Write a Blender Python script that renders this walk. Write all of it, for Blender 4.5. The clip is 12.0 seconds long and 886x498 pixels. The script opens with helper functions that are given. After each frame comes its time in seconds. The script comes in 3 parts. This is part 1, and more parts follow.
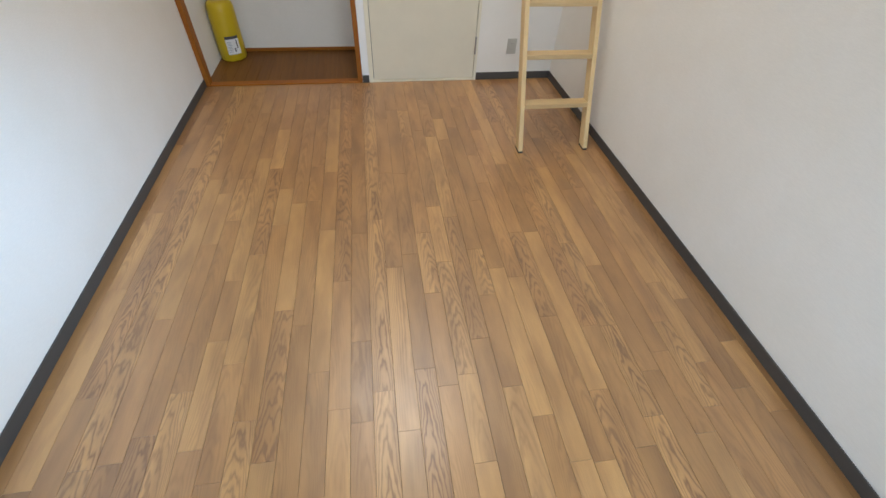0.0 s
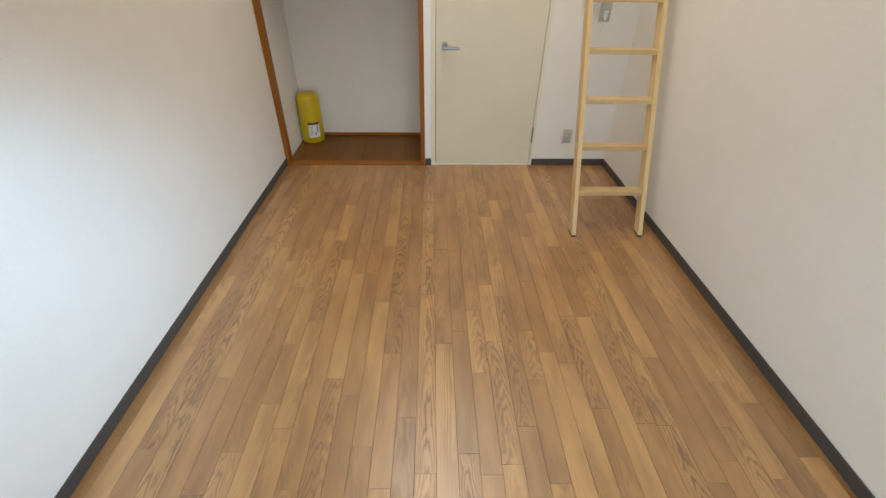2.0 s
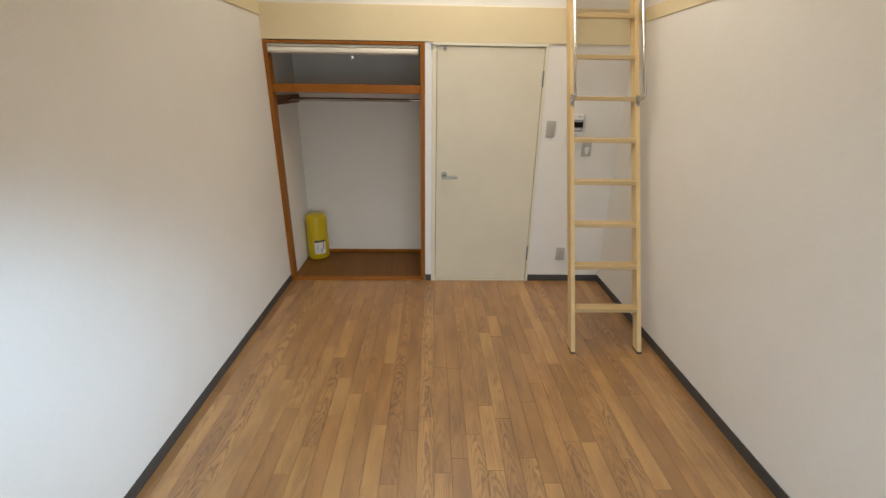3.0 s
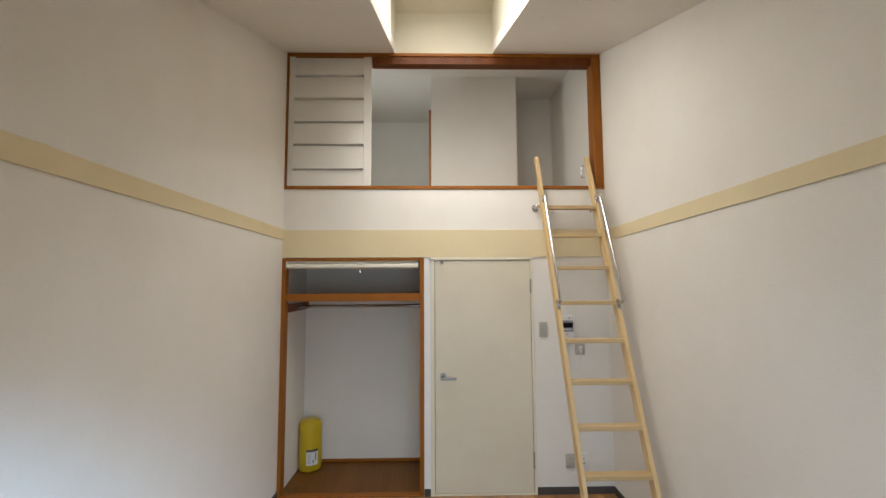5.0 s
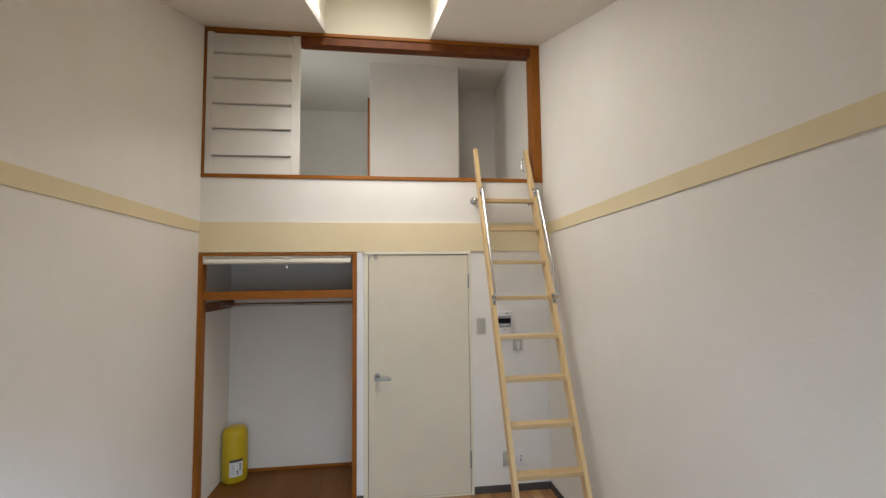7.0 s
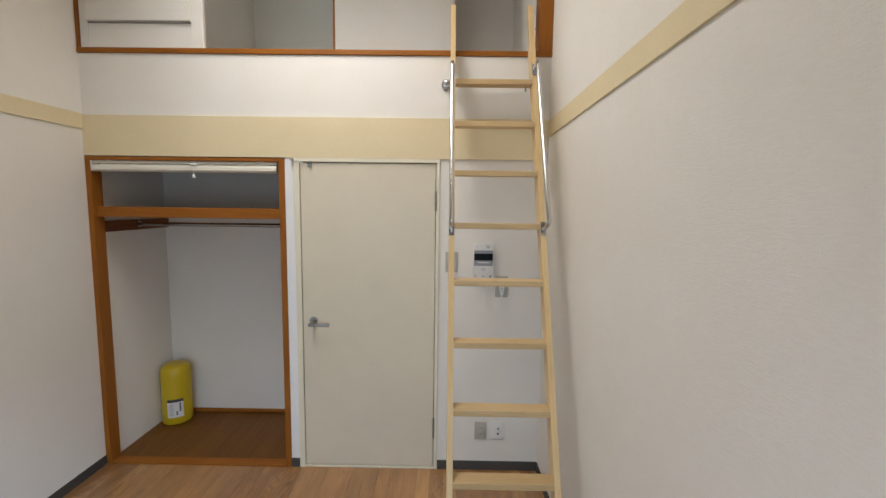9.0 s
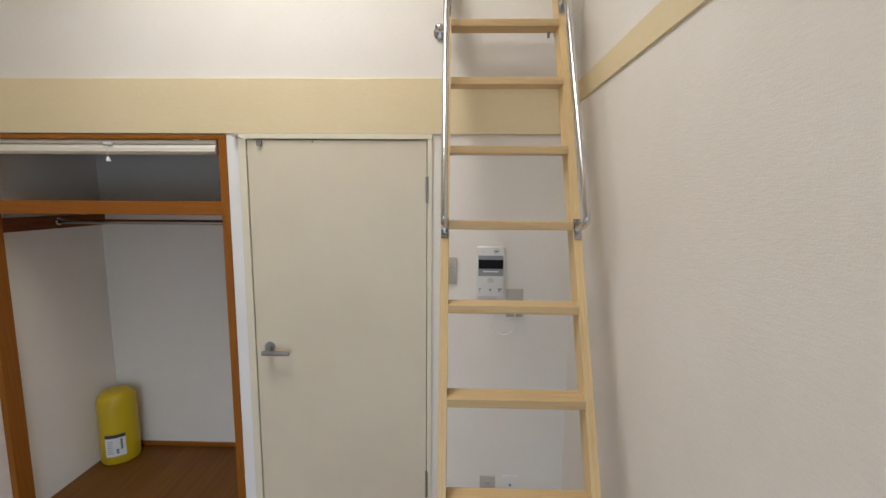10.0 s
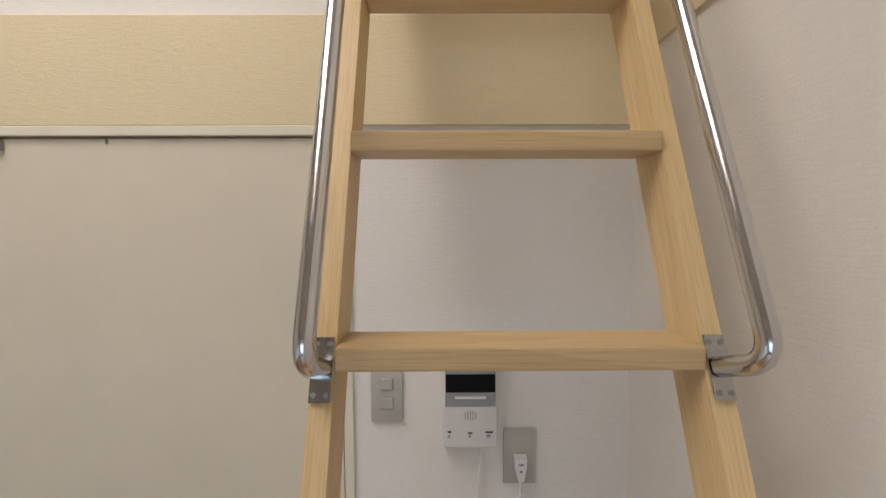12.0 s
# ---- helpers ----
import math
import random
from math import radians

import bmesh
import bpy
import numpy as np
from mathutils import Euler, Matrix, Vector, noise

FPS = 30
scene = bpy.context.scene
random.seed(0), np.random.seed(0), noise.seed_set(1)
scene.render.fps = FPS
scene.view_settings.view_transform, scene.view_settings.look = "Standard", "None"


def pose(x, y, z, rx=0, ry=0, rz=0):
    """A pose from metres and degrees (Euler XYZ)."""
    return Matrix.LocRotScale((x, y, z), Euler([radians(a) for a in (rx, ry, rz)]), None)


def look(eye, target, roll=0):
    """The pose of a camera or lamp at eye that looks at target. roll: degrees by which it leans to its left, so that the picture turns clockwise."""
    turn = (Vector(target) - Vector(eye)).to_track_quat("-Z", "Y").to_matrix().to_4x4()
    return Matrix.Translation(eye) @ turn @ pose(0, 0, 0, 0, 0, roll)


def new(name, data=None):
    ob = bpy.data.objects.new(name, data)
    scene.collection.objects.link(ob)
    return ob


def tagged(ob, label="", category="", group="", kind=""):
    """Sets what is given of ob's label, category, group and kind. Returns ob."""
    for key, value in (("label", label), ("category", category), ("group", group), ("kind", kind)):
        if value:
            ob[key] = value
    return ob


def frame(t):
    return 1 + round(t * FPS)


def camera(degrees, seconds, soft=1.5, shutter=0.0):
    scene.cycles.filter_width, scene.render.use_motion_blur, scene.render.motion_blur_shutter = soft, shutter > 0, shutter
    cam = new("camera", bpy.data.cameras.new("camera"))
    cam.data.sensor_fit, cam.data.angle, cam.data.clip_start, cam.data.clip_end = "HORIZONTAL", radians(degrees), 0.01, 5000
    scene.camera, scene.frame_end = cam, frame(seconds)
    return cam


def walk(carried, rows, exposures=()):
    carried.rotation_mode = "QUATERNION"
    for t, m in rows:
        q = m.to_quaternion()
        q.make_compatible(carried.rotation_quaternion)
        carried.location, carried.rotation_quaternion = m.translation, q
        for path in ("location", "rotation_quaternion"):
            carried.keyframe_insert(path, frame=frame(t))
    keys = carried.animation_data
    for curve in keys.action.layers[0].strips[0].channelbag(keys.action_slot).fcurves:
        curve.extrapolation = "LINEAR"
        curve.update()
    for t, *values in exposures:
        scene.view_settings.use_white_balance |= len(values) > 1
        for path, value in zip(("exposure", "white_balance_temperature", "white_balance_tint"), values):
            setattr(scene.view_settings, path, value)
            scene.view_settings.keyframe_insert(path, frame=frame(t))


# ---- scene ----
cam = camera(92.5, 12.0)
PATH = [
    (0, (1.301, -3.478, 1.528), (1.562, -2.091, 0.111), 3.1),
    (0.5, (1.283, -3.49, 1.522), (1.408, -2.119, 0.071), 1.3),
    (1, (1.277, -3.489, 1.52), (1.344, -2.088, 0.095), 0.5),
    (1.5, (1.282, -3.492, 1.539), (1.328, -1.99, 0.219), 0.4),
    (2, (1.275, -3.499, 1.588), (1.325, -1.875, 0.422), 0.9),
    (2.5, (1.273, -3.516, 1.636), (1.324, -1.761, 0.677), 0.9),
    (3, (1.272, -3.536, 1.673), (1.325, -1.671, 0.952), 0.9),
    (3.5, (1.276, -3.584, 1.705), (1.326, -1.639, 1.242), 0.5),
    (3.7, (1.272, -3.6, 1.703), (1.324, -1.632, 1.347), 0.5),
    (5.3, (1.305, -3.666, 1.76), (1.349, -1.68, 1.998), -0.5),
    (5.5, (1.278, -3.67, 1.758), (1.356, -1.691, 2.037), -0.7),
    (6, (1.297, -3.664, 1.757), (1.429, -1.692, 2.062), -1.1),
    (6.5, (1.329, -3.616, 1.756), (1.54, -1.641, 1.995), -1.1),
    (7, (1.472, -3.513, 1.752), (1.724, -1.533, 1.89), -0.7),
    (7.5, (1.708, -3.365, 1.786), (1.949, -1.38, 1.781), 0.0),
    (7.7, (1.776, -3.274, 1.786), (1.995, -1.286, 1.738), 0.5),
    (9.5, (2.256, -2.286, 1.685), (2.201, -0.3, 1.453), 0.5),
    (10, (2.251, -1.955, 1.703), (2.202, 0.028, 1.453), 0.4),
    (10.5, (2.292, -1.648, 1.723), (2.248, 0.334, 1.459), -0.0),
    (11, (2.307, -1.38, 1.711), (2.34, 0.606, 1.478), 0.1),
    (11.5, (2.317, -1.166, 1.727), (2.362, 0.825, 1.543), -0.1),
    (12, (2.355, -0.975, 1.758), (2.37, 1.021, 1.632), -0.2),
]
walk(cam, [(t, look(eye, target, roll)) for t, eye, target, roll in PATH],
     exposures=[(0.0, 0.22, 6400, 10), (1.5, 0.20, 6750, 10), (2.5, 0.05, 7200, 12), (3.5, -0.04, 7200, 12), (5.5, -0.15, 6400, 11), (6.5, -0.19, 6450, 12),
                (7.5, -0.13, 6400, 12), (9.5, -0.12, 6350, 12), (10.5, -0.15, 6400, 13), (12.0, -0.27, 6450, 16)])

# ---- world, sun and window light ----
SUN_WAY = Vector((-0.80, 0.16, -0.58)).normalized()
world = bpy.data.worlds.new("sky")
scene.world = world
world.use_nodes = True
wn = world.node_tree.nodes
sky = wn.new("ShaderNodeTexSky")
sky.sky_type = "NISHITA"
sky.sun_disc = False
sky.sun_elevation = radians(35)
sky.sun_rotation = radians(101)
sky_bg = wn["Background"]
sky_bg.inputs["Strength"].default_value = 0.1
world.node_tree.links.new(sky.outputs["Color"], sky_bg.inputs["Color"])

sun = new("sun", bpy.data.lights.new("sun", "SUN"))
sun.data.energy, sun.data.angle, sun.data.color = 4.5, radians(0.6), (1.0, 0.94, 0.84)
sun.matrix_world = look((6, -4, 8), Vector((6, -4, 8)) + SUN_WAY)

# the daylight of the balcony window behind the walker, and of the roof window
WIN = (0.75, 2.55, 0.12, 2.10)
win_light = new("window_daylight", bpy.data.lights.new("window_daylight", "AREA"))
win_light.data.shape, win_light.data.size, win_light.data.size_y = "RECTANGLE", 1.6, 1.7
win_light.data.energy, win_light.data.color, win_light.data.spread = 18.0, (0.59, 0.79, 1.0), radians(124)
win_light.matrix_world = look((1.75, -4.05, 1.12), (1.72, -2.5, 0.32))
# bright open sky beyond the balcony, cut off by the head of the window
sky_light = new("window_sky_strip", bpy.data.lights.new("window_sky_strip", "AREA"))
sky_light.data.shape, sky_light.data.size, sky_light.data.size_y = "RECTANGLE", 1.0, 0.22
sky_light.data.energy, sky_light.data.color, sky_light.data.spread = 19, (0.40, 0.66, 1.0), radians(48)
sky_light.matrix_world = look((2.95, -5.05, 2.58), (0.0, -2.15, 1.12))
loft_light = new("loft_window_daylight", bpy.data.lights.new("loft_window_daylight", "AREA"))
loft_light.data.shape, loft_light.data.size, loft_light.data.size_y = "RECTANGLE", 0.56, 0.56
loft_light.data.energy, loft_light.data.color = 11, (0.86, 0.97, 0.98)
loft_light.matrix_world = look((-0.06, 0.65, 3.15), (1.0, 1.15, 3.10))
roof_light = new("skylight_daylight", bpy.data.lights.new("skylight_daylight", "AREA"))
roof_light.data.shape, roof_light.data.size, roof_light.data.size_y = "RECTANGLE", 0.80, 1.15
roof_light.data.energy, roof_light.data.color, roof_light.data.spread = 16.5, (1.0, 0.97, 0.92), radians(135)
roof_light.matrix_world = look((1.39, -1.12, 4.12), (1.39, -0.82, 3.12))
# daylight thrown across the room by the sunlit cheek of the shaft
mouth_light = new("skylight_mouth_daylight", bpy.data.lights.new("skylight_mouth_daylight", "AREA"))
mouth_light.data.shape, mouth_light.data.size, mouth_light.data.size_y = "RECTANGLE", 1.3, 0.6
mouth_light.data.energy, mouth_light.data.color = 19.5, (1.0, 0.97, 0.92)
mouth_light.matrix_world = look((1.33, -1.05, 3.46), (1.33 + 0.50, -1.05 + 0.12, 3.46 - 0.87))

# ---- materials ----
def mat(name, colour, rough=0.6, metal=0.0, build=None, spec=0.5):
    m = bpy.data.materials.new(name)
    m.use_nodes = True
    b = m.node_tree.nodes["Principled BSDF"]
    b.inputs["Base Color"].default_value = (*colour, 1)
    b.inputs["Roughness"].default_value = rough
    b.inputs["Metallic"].default_value = metal
    b.inputs["Specular IOR Level"].default_value = spec
    if build:
        build(m.node_tree, b)
    return m


def node(nt, kind, **inputs):
    n = nt.nodes.new("ShaderNode" + kind)
    for k, v in inputs.items():
        n.inputs[k.replace("_", " ")].default_value = v
    return n


def coords(nt, scale, use="Object", jitter=True):
    """Object coordinates, stretched, and shifted piece by piece."""
    tc = nt.nodes.new("ShaderNodeTexCoord")
    mp = nt.nodes.new("ShaderNodeMapping")
    mp.inputs["Scale"].default_value = scale
    nt.links.new(tc.outputs[use], mp.inputs["Vector"])
    if jitter:
        oi = nt.nodes.new("ShaderNodeObjectInfo")
        wnz = nt.nodes.new("ShaderNodeTexWhiteNoise")
        wnz.noise_dimensions = "1D"
        nt.links.new(oi.outputs["Random"], wnz.inputs["W"])
        sc = nt.nodes.new("ShaderNodeVectorMath")
        sc.operation = "SCALE"
        sc.inputs["Scale"].default_value = 37.0
        nt.links.new(wnz.outputs["Color"], sc.inputs[0])
        nt.links.new(sc.outputs[0], mp.inputs["Location"])
    return mp.outputs["Vector"]


def ramp(nt, fac, stops):
    r = nt.nodes.new("ShaderNodeValToRGB")
    e = r.color_ramp.elements
    while len(e) < len(stops):
        e.new(0.5)
    for el, (p, c) in zip(e, stops):
        el.position, el.color = p, (*c, 1)
    nt.links.new(fac, r.inputs["Fac"])
    return r.outputs["Color"]


def mixed(nt, fac, a, b, blend="MIX"):
    """a and b: sockets or colours; fac: socket or number."""
    m = nt.nodes.new("ShaderNodeMix")
    m.data_type, m.blend_type = "RGBA", blend
    for sock, v in ((m.inputs[0], fac), (m.inputs[6], a), (m.inputs[7], b)):
        if isinstance(v, bpy.types.NodeSocket):
            nt.links.new(v, sock)
        elif isinstance(v, tuple):
            sock.default_value = (*v, 1)
        else:
            sock.default_value = v
    return m.outputs[2]


def bump(nt, b, height, strength, distance):
    n = node(nt, "Bump", Strength=strength, Distance=distance)
    nt.links.new(height, n.inputs["Height"])
    nt.links.new(n.outputs["Normal"], b.inputs["Normal"])


def paper(colour, dirt=0.04):
    """Embossed vinyl wallpaper: fine weave, short level strokes, faint grime."""
    def build(nt, b):
        v = coords(nt, (1, 1, 1), jitter=False)
        weave = coords(nt, (42, 42, 270), jitter=False)
        n1 = node(nt, "TexNoise", Scale=1.0, Detail=3.0, Roughness=0.6)
        nt.links.new(weave, n1.inputs["Vector"])
        n2 = node(nt, "TexNoise", Scale=260.0, Detail=2.0)
        nt.links.new(v, n2.inputs["Vector"])
        h = mixed(nt, 0.4, n1.outputs["Fac"], n2.outputs["Fac"])
        bump(nt, b, h, 0.6, 0.0020)
        big = node(nt, "TexNoise", Scale=1.6, Detail=4.0, Roughness=0.6)
        nt.links.new(v, big.inputs["Vector"])
        c2 = tuple(c * (1 - dirt * k) for c, k in zip(colour, (1.0, 1.2, 1.7)))
        c1 = ramp(nt, big.outputs["Fac"], [(0.35, c2), (0.65, colour)])
        fine = ramp(nt, h, [(0.3, (0.93, 0.93, 0.93)), (0.7, (1, 1, 1))])
        nt.links.new(mixed(nt, 1.0, c1, fine, "MULTIPLY"), b.inputs["Base Color"])
    return build


def painted(colour, grain=300.0, depth=0.0004):
    def build(nt, b):
        v = coords(nt, (1, 1, 1))
        big = node(nt, "TexNoise", Scale=3.0, Detail=5.0, Roughness=0.65)
        nt.links.new(v, big.inputs["Vector"])
        nt.links.new(ramp(nt, big.outputs["Fac"], [(0.3, tuple(c * 0.93 for c in colour)), (0.7, colour)]), b.inputs["Base Color"])
        f = node(nt, "TexNoise", Scale=grain, Detail=2.0)
        nt.links.new(v, f.inputs["Vector"])
        bump(nt, b, f.outputs["Fac"], 0.25, depth)
    return build


def timber(dark, light, along="z", rings=26.0, spread=0.5, rough=(0.35, 0.55)):
    """Sawn wood: stretched growth rings with arches, pores and a shade of its own for each piece."""
    def build(nt, b):
        k = {"x": (0.05, 1, 1), "y": (1, 0.05, 1), "z": (1, 1, 0.05)}[along]
        v = coords(nt, k)
        w = node(nt, "TexWave", Scale=rings, Distortion=5.0, Detail=3.0, Detail_Scale=2.2, Detail_Roughness=0.6)
        w.wave_type, w.rings_direction, w.wave_profile = "RINGS", "Y" if along == "x" else ("Z" if along == "y" else "X"), "SAW"
        nt.links.new(v, w.inputs["Vector"])
        p = coords(nt, tuple(q * 420 if q == 1 else 9 for q in k))
        pores = node(nt, "TexNoise", Scale=1.0, Detail=3.0, Roughness=0.7)
        nt.links.new(p, pores.inputs["Vector"])
        cl = node(nt, "TexNoise", Scale=7.0, Detail=3.0)
        nt.links.new(v, cl.inputs["Vector"])
        f = mixed(nt, 0.5, w.outputs["Fac"], cl.outputs["Fac"])
        base = ramp(nt, f, [(0.15, light), (0.62, tuple(a + (c - a) * 0.5 for a, c in zip(dark, light))), (0.95, dark)])
        base = mixed(nt, 0.55, base, ramp(nt, pores.outputs["Fac"], [(0.35, (0.72, 0.68, 0.62)), (0.55, (1, 1, 1))]), "MULTIPLY")
        oi = nt.nodes.new("ShaderNodeObjectInfo")
        lo = 1 - spread * 0.5
        shade = ramp(nt, oi.outputs["Random"], [(0.0, (lo, lo * 0.96, lo * 0.92)), (0.5, (0.9, 0.89, 0.88)), (1.0, (1.0 + spread * 0.12,) * 3)])
        nt.links.new(mixed(nt, 1.0, base, shade, "MULTIPLY"), b.inputs["Base Color"])
        mr = node(nt, "MapRange", To_Min=rough[0], To_Max=rough[1])
        nt.links.new(pores.outputs["Fac"], mr.inputs["Value"])
        nt.links.new(mr.outputs["Result"], b.inputs["Roughness"])
        bump(nt, b, pores.outputs["Fac"], 0.12, 0.0004)
    return build


def calc(nt, op, a, b=None, c=None):
    m = nt.nodes.new("ShaderNodeMath")
    m.operation = op
    for sock, v in zip(m.inputs, (a, b, c)):
        if v is None:
            continue
        if isinstance(v, bpy.types.NodeSocket):
            nt.links.new(v, sock)
        else:
            sock.default_value = v
    return m.outputs[0]


# printed oak figures: sideways spread of the heart, arch tightness, runs per metre (least, spread), waver, strength
FIGURES = {"plain": (0.17, 4.0, 3.0, 6.0, 3.6, 0.42), "straight": (0.34, 4.0, 0.5, 2.0, 2.2, 0.75),
           "arched": (0.05, 5.0, 8.0, 6.0, 5.0, 0.88), "flame": (0.015, 5.0, 4.5, 4.0, 4.2, 1.0)}
TONES = {"dark": (0.390, 0.188, 0.054), "middle": (0.432, 0.213, 0.065), "light": (0.530, 0.279, 0.090)}


def oak(figure, tone):
    def build(nt, b):
        """Printed oak strips: nested arches or straight growth lines, fine pores, a tone for each strip."""
        spread, arch, run_least, run_more, waver, strength = FIGURES[figure]
        tc = nt.nodes.new("ShaderNodeTexCoord")
        sep = nt.nodes.new("ShaderNodeSeparateXYZ")
        nt.links.new(tc.outputs["Object"], sep.inputs[0])
        oi = nt.nodes.new("ShaderNodeObjectInfo")
        wnz = nt.nodes.new("ShaderNodeTexWhiteNoise")
        wnz.noise_dimensions = "1D"
        nt.links.new(calc(nt, "MULTIPLY", oi.outputs["Random"], 911.0), wnz.inputs["W"])
        rnd = nt.nodes.new("ShaderNodeSeparateColor")
        nt.links.new(wnz.outputs["Color"], rnd.inputs[0])
        r1, r2, r3 = rnd.outputs[0], rnd.outputs[1], rnd.outputs[2]
        shifted = coords(nt, (1, 0.22, 1))
        wob = node(nt, "TexNoise", Scale=22.0, Detail=3.0, Roughness=0.55)
        nt.links.new(shifted, wob.inputs["Vector"])
        x0 = calc(nt, "MULTIPLY", calc(nt, "SUBTRACT", r1, 0.5), spread)
        dx = calc(nt, "DIVIDE", calc(nt, "SUBTRACT", sep.outputs[0], x0), 0.0757)
        curve = calc(nt, "MULTIPLY", calc(nt, "MULTIPLY", dx, dx), calc(nt, "MULTIPLY_ADD", r2, 6.0, arch))
        run = calc(nt, "MULTIPLY", sep.outputs[1], calc(nt, "MULTIPLY_ADD", r3, run_more, run_least))
        phase = calc(nt, "ADD", calc(nt, "ADD", curve, run), calc(nt, "MULTIPLY", wob.outputs["Fac"], waver))
        lines = calc(nt, "MULTIPLY_ADD", calc(nt, "SINE", calc(nt, "MULTIPLY", phase, 6.2832)), 0.5, 0.5)
        sharp = calc(nt, "POWER", lines, 2.1)
        patch = node(nt, "TexNoise", Scale=9.0, Detail=2.0)
        nt.links.new(shifted, patch.inputs["Vector"])
        mask = node(nt, "MapRange", From_Min=0.36, From_Max=0.64, To_Min=0.6 if figure in ("flame", "arched") else 0.3, To_Max=1.0)
        nt.links.new(patch.outputs["Fac"], mask.inputs["Value"])
        fade = node(nt, "MapRange", From_Min=0.0, From_Max=1.7, To_Min=1.0, To_Max=0.25)
        nt.links.new(calc(nt, "ABSOLUTE", dx), fade.inputs["Value"])
        amount = calc(nt, "MULTIPLY", calc(nt, "MULTIPLY", sharp, mask.outputs["Result"]), fade.outputs["Result"])
        pv = coords(nt, (520, 11, 1))
        pores = node(nt, "TexNoise", Scale=1.0, Detail=3.0, Roughness=0.65)
        nt.links.new(pv, pores.inputs["Vector"])
        cloud = node(nt, "TexNoise", Scale=14.0, Detail=3.0)
        nt.links.new(shifted, cloud.inputs["Vector"])
        base = TONES[tone]
        col = ramp(nt, oi.outputs["Random"], [(0.0, tuple(c * 0.90 for c in base)), (1.0, tuple(c * 1.10 for c in base))])
        col = mixed(nt, 0.8, col, ramp(nt, cloud.outputs["Fac"], [(0.32, (0.60, 0.53, 0.45)), (0.62, (1.0, 1.0, 1.0))]), "MULTIPLY")
        col = mixed(nt, calc(nt, "MULTIPLY", amount, strength), col, mixed(nt, 1.0, col, (0.40, 0.30, 0.21), "MULTIPLY"))
        col = mixed(nt, 0.28, col, ramp(nt, pores.outputs["Fac"], [(0.36, (0.70, 0.64, 0.58)), (0.56, (1, 1, 1))]), "MULTIPLY")
        nt.links.new(col, b.inputs["Base Color"])
        worn = node(nt, "TexNoise", Scale=2.2, Detail=4.0)
        nt.links.new(coords(nt, (1, 1, 1)), worn.inputs["Vector"])
        mr = node(nt, "MapRange", From_Min=0.3, From_Max=0.7, To_Min=0.34, To_Max=0.46)
        nt.links.new(worn.outputs["Fac"], mr.inputs["Value"])
        nt.links.new(calc(nt, "MULTIPLY_ADD", amount, 0.16, mr.outputs["Result"]), b.inputs["Roughness"])
        b.inputs["Coat Weight"].default_value = 1.0
        b.inputs["Coat Roughness"].default_value = 0.37
        b.inputs["Coat IOR"].default_value = 1.58
        cup = calc(nt, "MULTIPLY_ADD", amount, -0.5, calc(nt, "ADD", cloud.outputs["Fac"], calc(nt, "MULTIPLY", pores.outputs["Fac"], 0.5)))
        bump(nt, b, cup, 0.25, 0.0005)
    return build


def brushed(nt, b):
    v = coords(nt, (1, 1, 1))
    n = node(nt, "TexNoise", Scale=55.0, Detail=4.0)
    nt.links.new(v, n.inputs["Vector"])
    mr = node(nt, "MapRange", To_Min=0.08, To_Max=0.22)
    nt.links.new(n.outputs["Fac"], mr.inputs["Value"])
    nt.links.new(mr.outputs["Result"], b.inputs["Roughness"])


def satin(nt, b):
    v = coords(nt, (1, 1, 1))
    n = node(nt, "TexNoise", Scale=90.0, Detail=3.0)
    nt.links.new(v, n.inputs["Vector"])
    mr = node(nt, "MapRange", To_Min=0.36, To_Max=0.52)
    nt.links.new(n.outputs["Fac"], mr.inputs["Value"])
    nt.links.new(mr.outputs["Result"], b.inputs["Roughness"])


WALL = (0.86, 0.825, 0.765)
M_WALL = mat("white_wallpaper", WALL, 0.75, build=paper(WALL), spec=0.25)
M_CEIL = mat("ceiling_wallpaper", (0.74, 0.72, 0.69), 0.8, build=paper((0.83, 0.795, 0.74)), spec=0.2)
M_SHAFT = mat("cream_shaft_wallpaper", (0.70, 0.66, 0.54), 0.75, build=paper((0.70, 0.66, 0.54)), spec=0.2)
M_BAND = mat("cream_wallpaper", (0.80, 0.68, 0.43), 0.7, build=paper((0.80, 0.68, 0.44)), spec=0.25)
M_DOOR = mat("cream_door_sheet", (0.72, 0.655, 0.51), 0.42, build=painted((0.72, 0.655, 0.51), 420.0, 0.0003), spec=0.4)
M_DFRAME = mat("cream_door_frame", (0.80, 0.74, 0.58), 0.45, build=painted((0.80, 0.745, 0.59)), spec=0.4)
M_WHITE = mat("white_plastic", (0.80, 0.79, 0.76), 0.4, build=painted((0.80, 0.79, 0.76), 200.0, 0.0001))
M_POST = mat("white_painted_post", (0.86, 0.86, 0.855), 0.5, build=painted((0.86, 0.86, 0.855)), spec=0.4)
M_ROD = mat("dark_chrome", (0.36, 0.35, 0.34), 0.15, 1.0, brushed)
M_PANEL = mat("white_painted_board", (0.80, 0.77, 0.71), 0.55, build=painted((0.80, 0.77, 0.71)))
M_PLATE = mat("grey_beige_plate", (0.48, 0.46, 0.40), 0.45, build=painted((0.48, 0.46, 0.40), 200.0, 0.0001))
M_BASE = mat("grey_vinyl_baseboard", (0.066, 0.060, 0.055), 0.5, build=painted((0.066, 0.060, 0.055)))
M_TRIM = mat("stained_brown_wood", (0.27, 0.085, 0.02), 0.38, build=timber((0.275, 0.092, 0.011), (0.365, 0.130, 0.016), "z", 14, 0.12), spec=0.22)
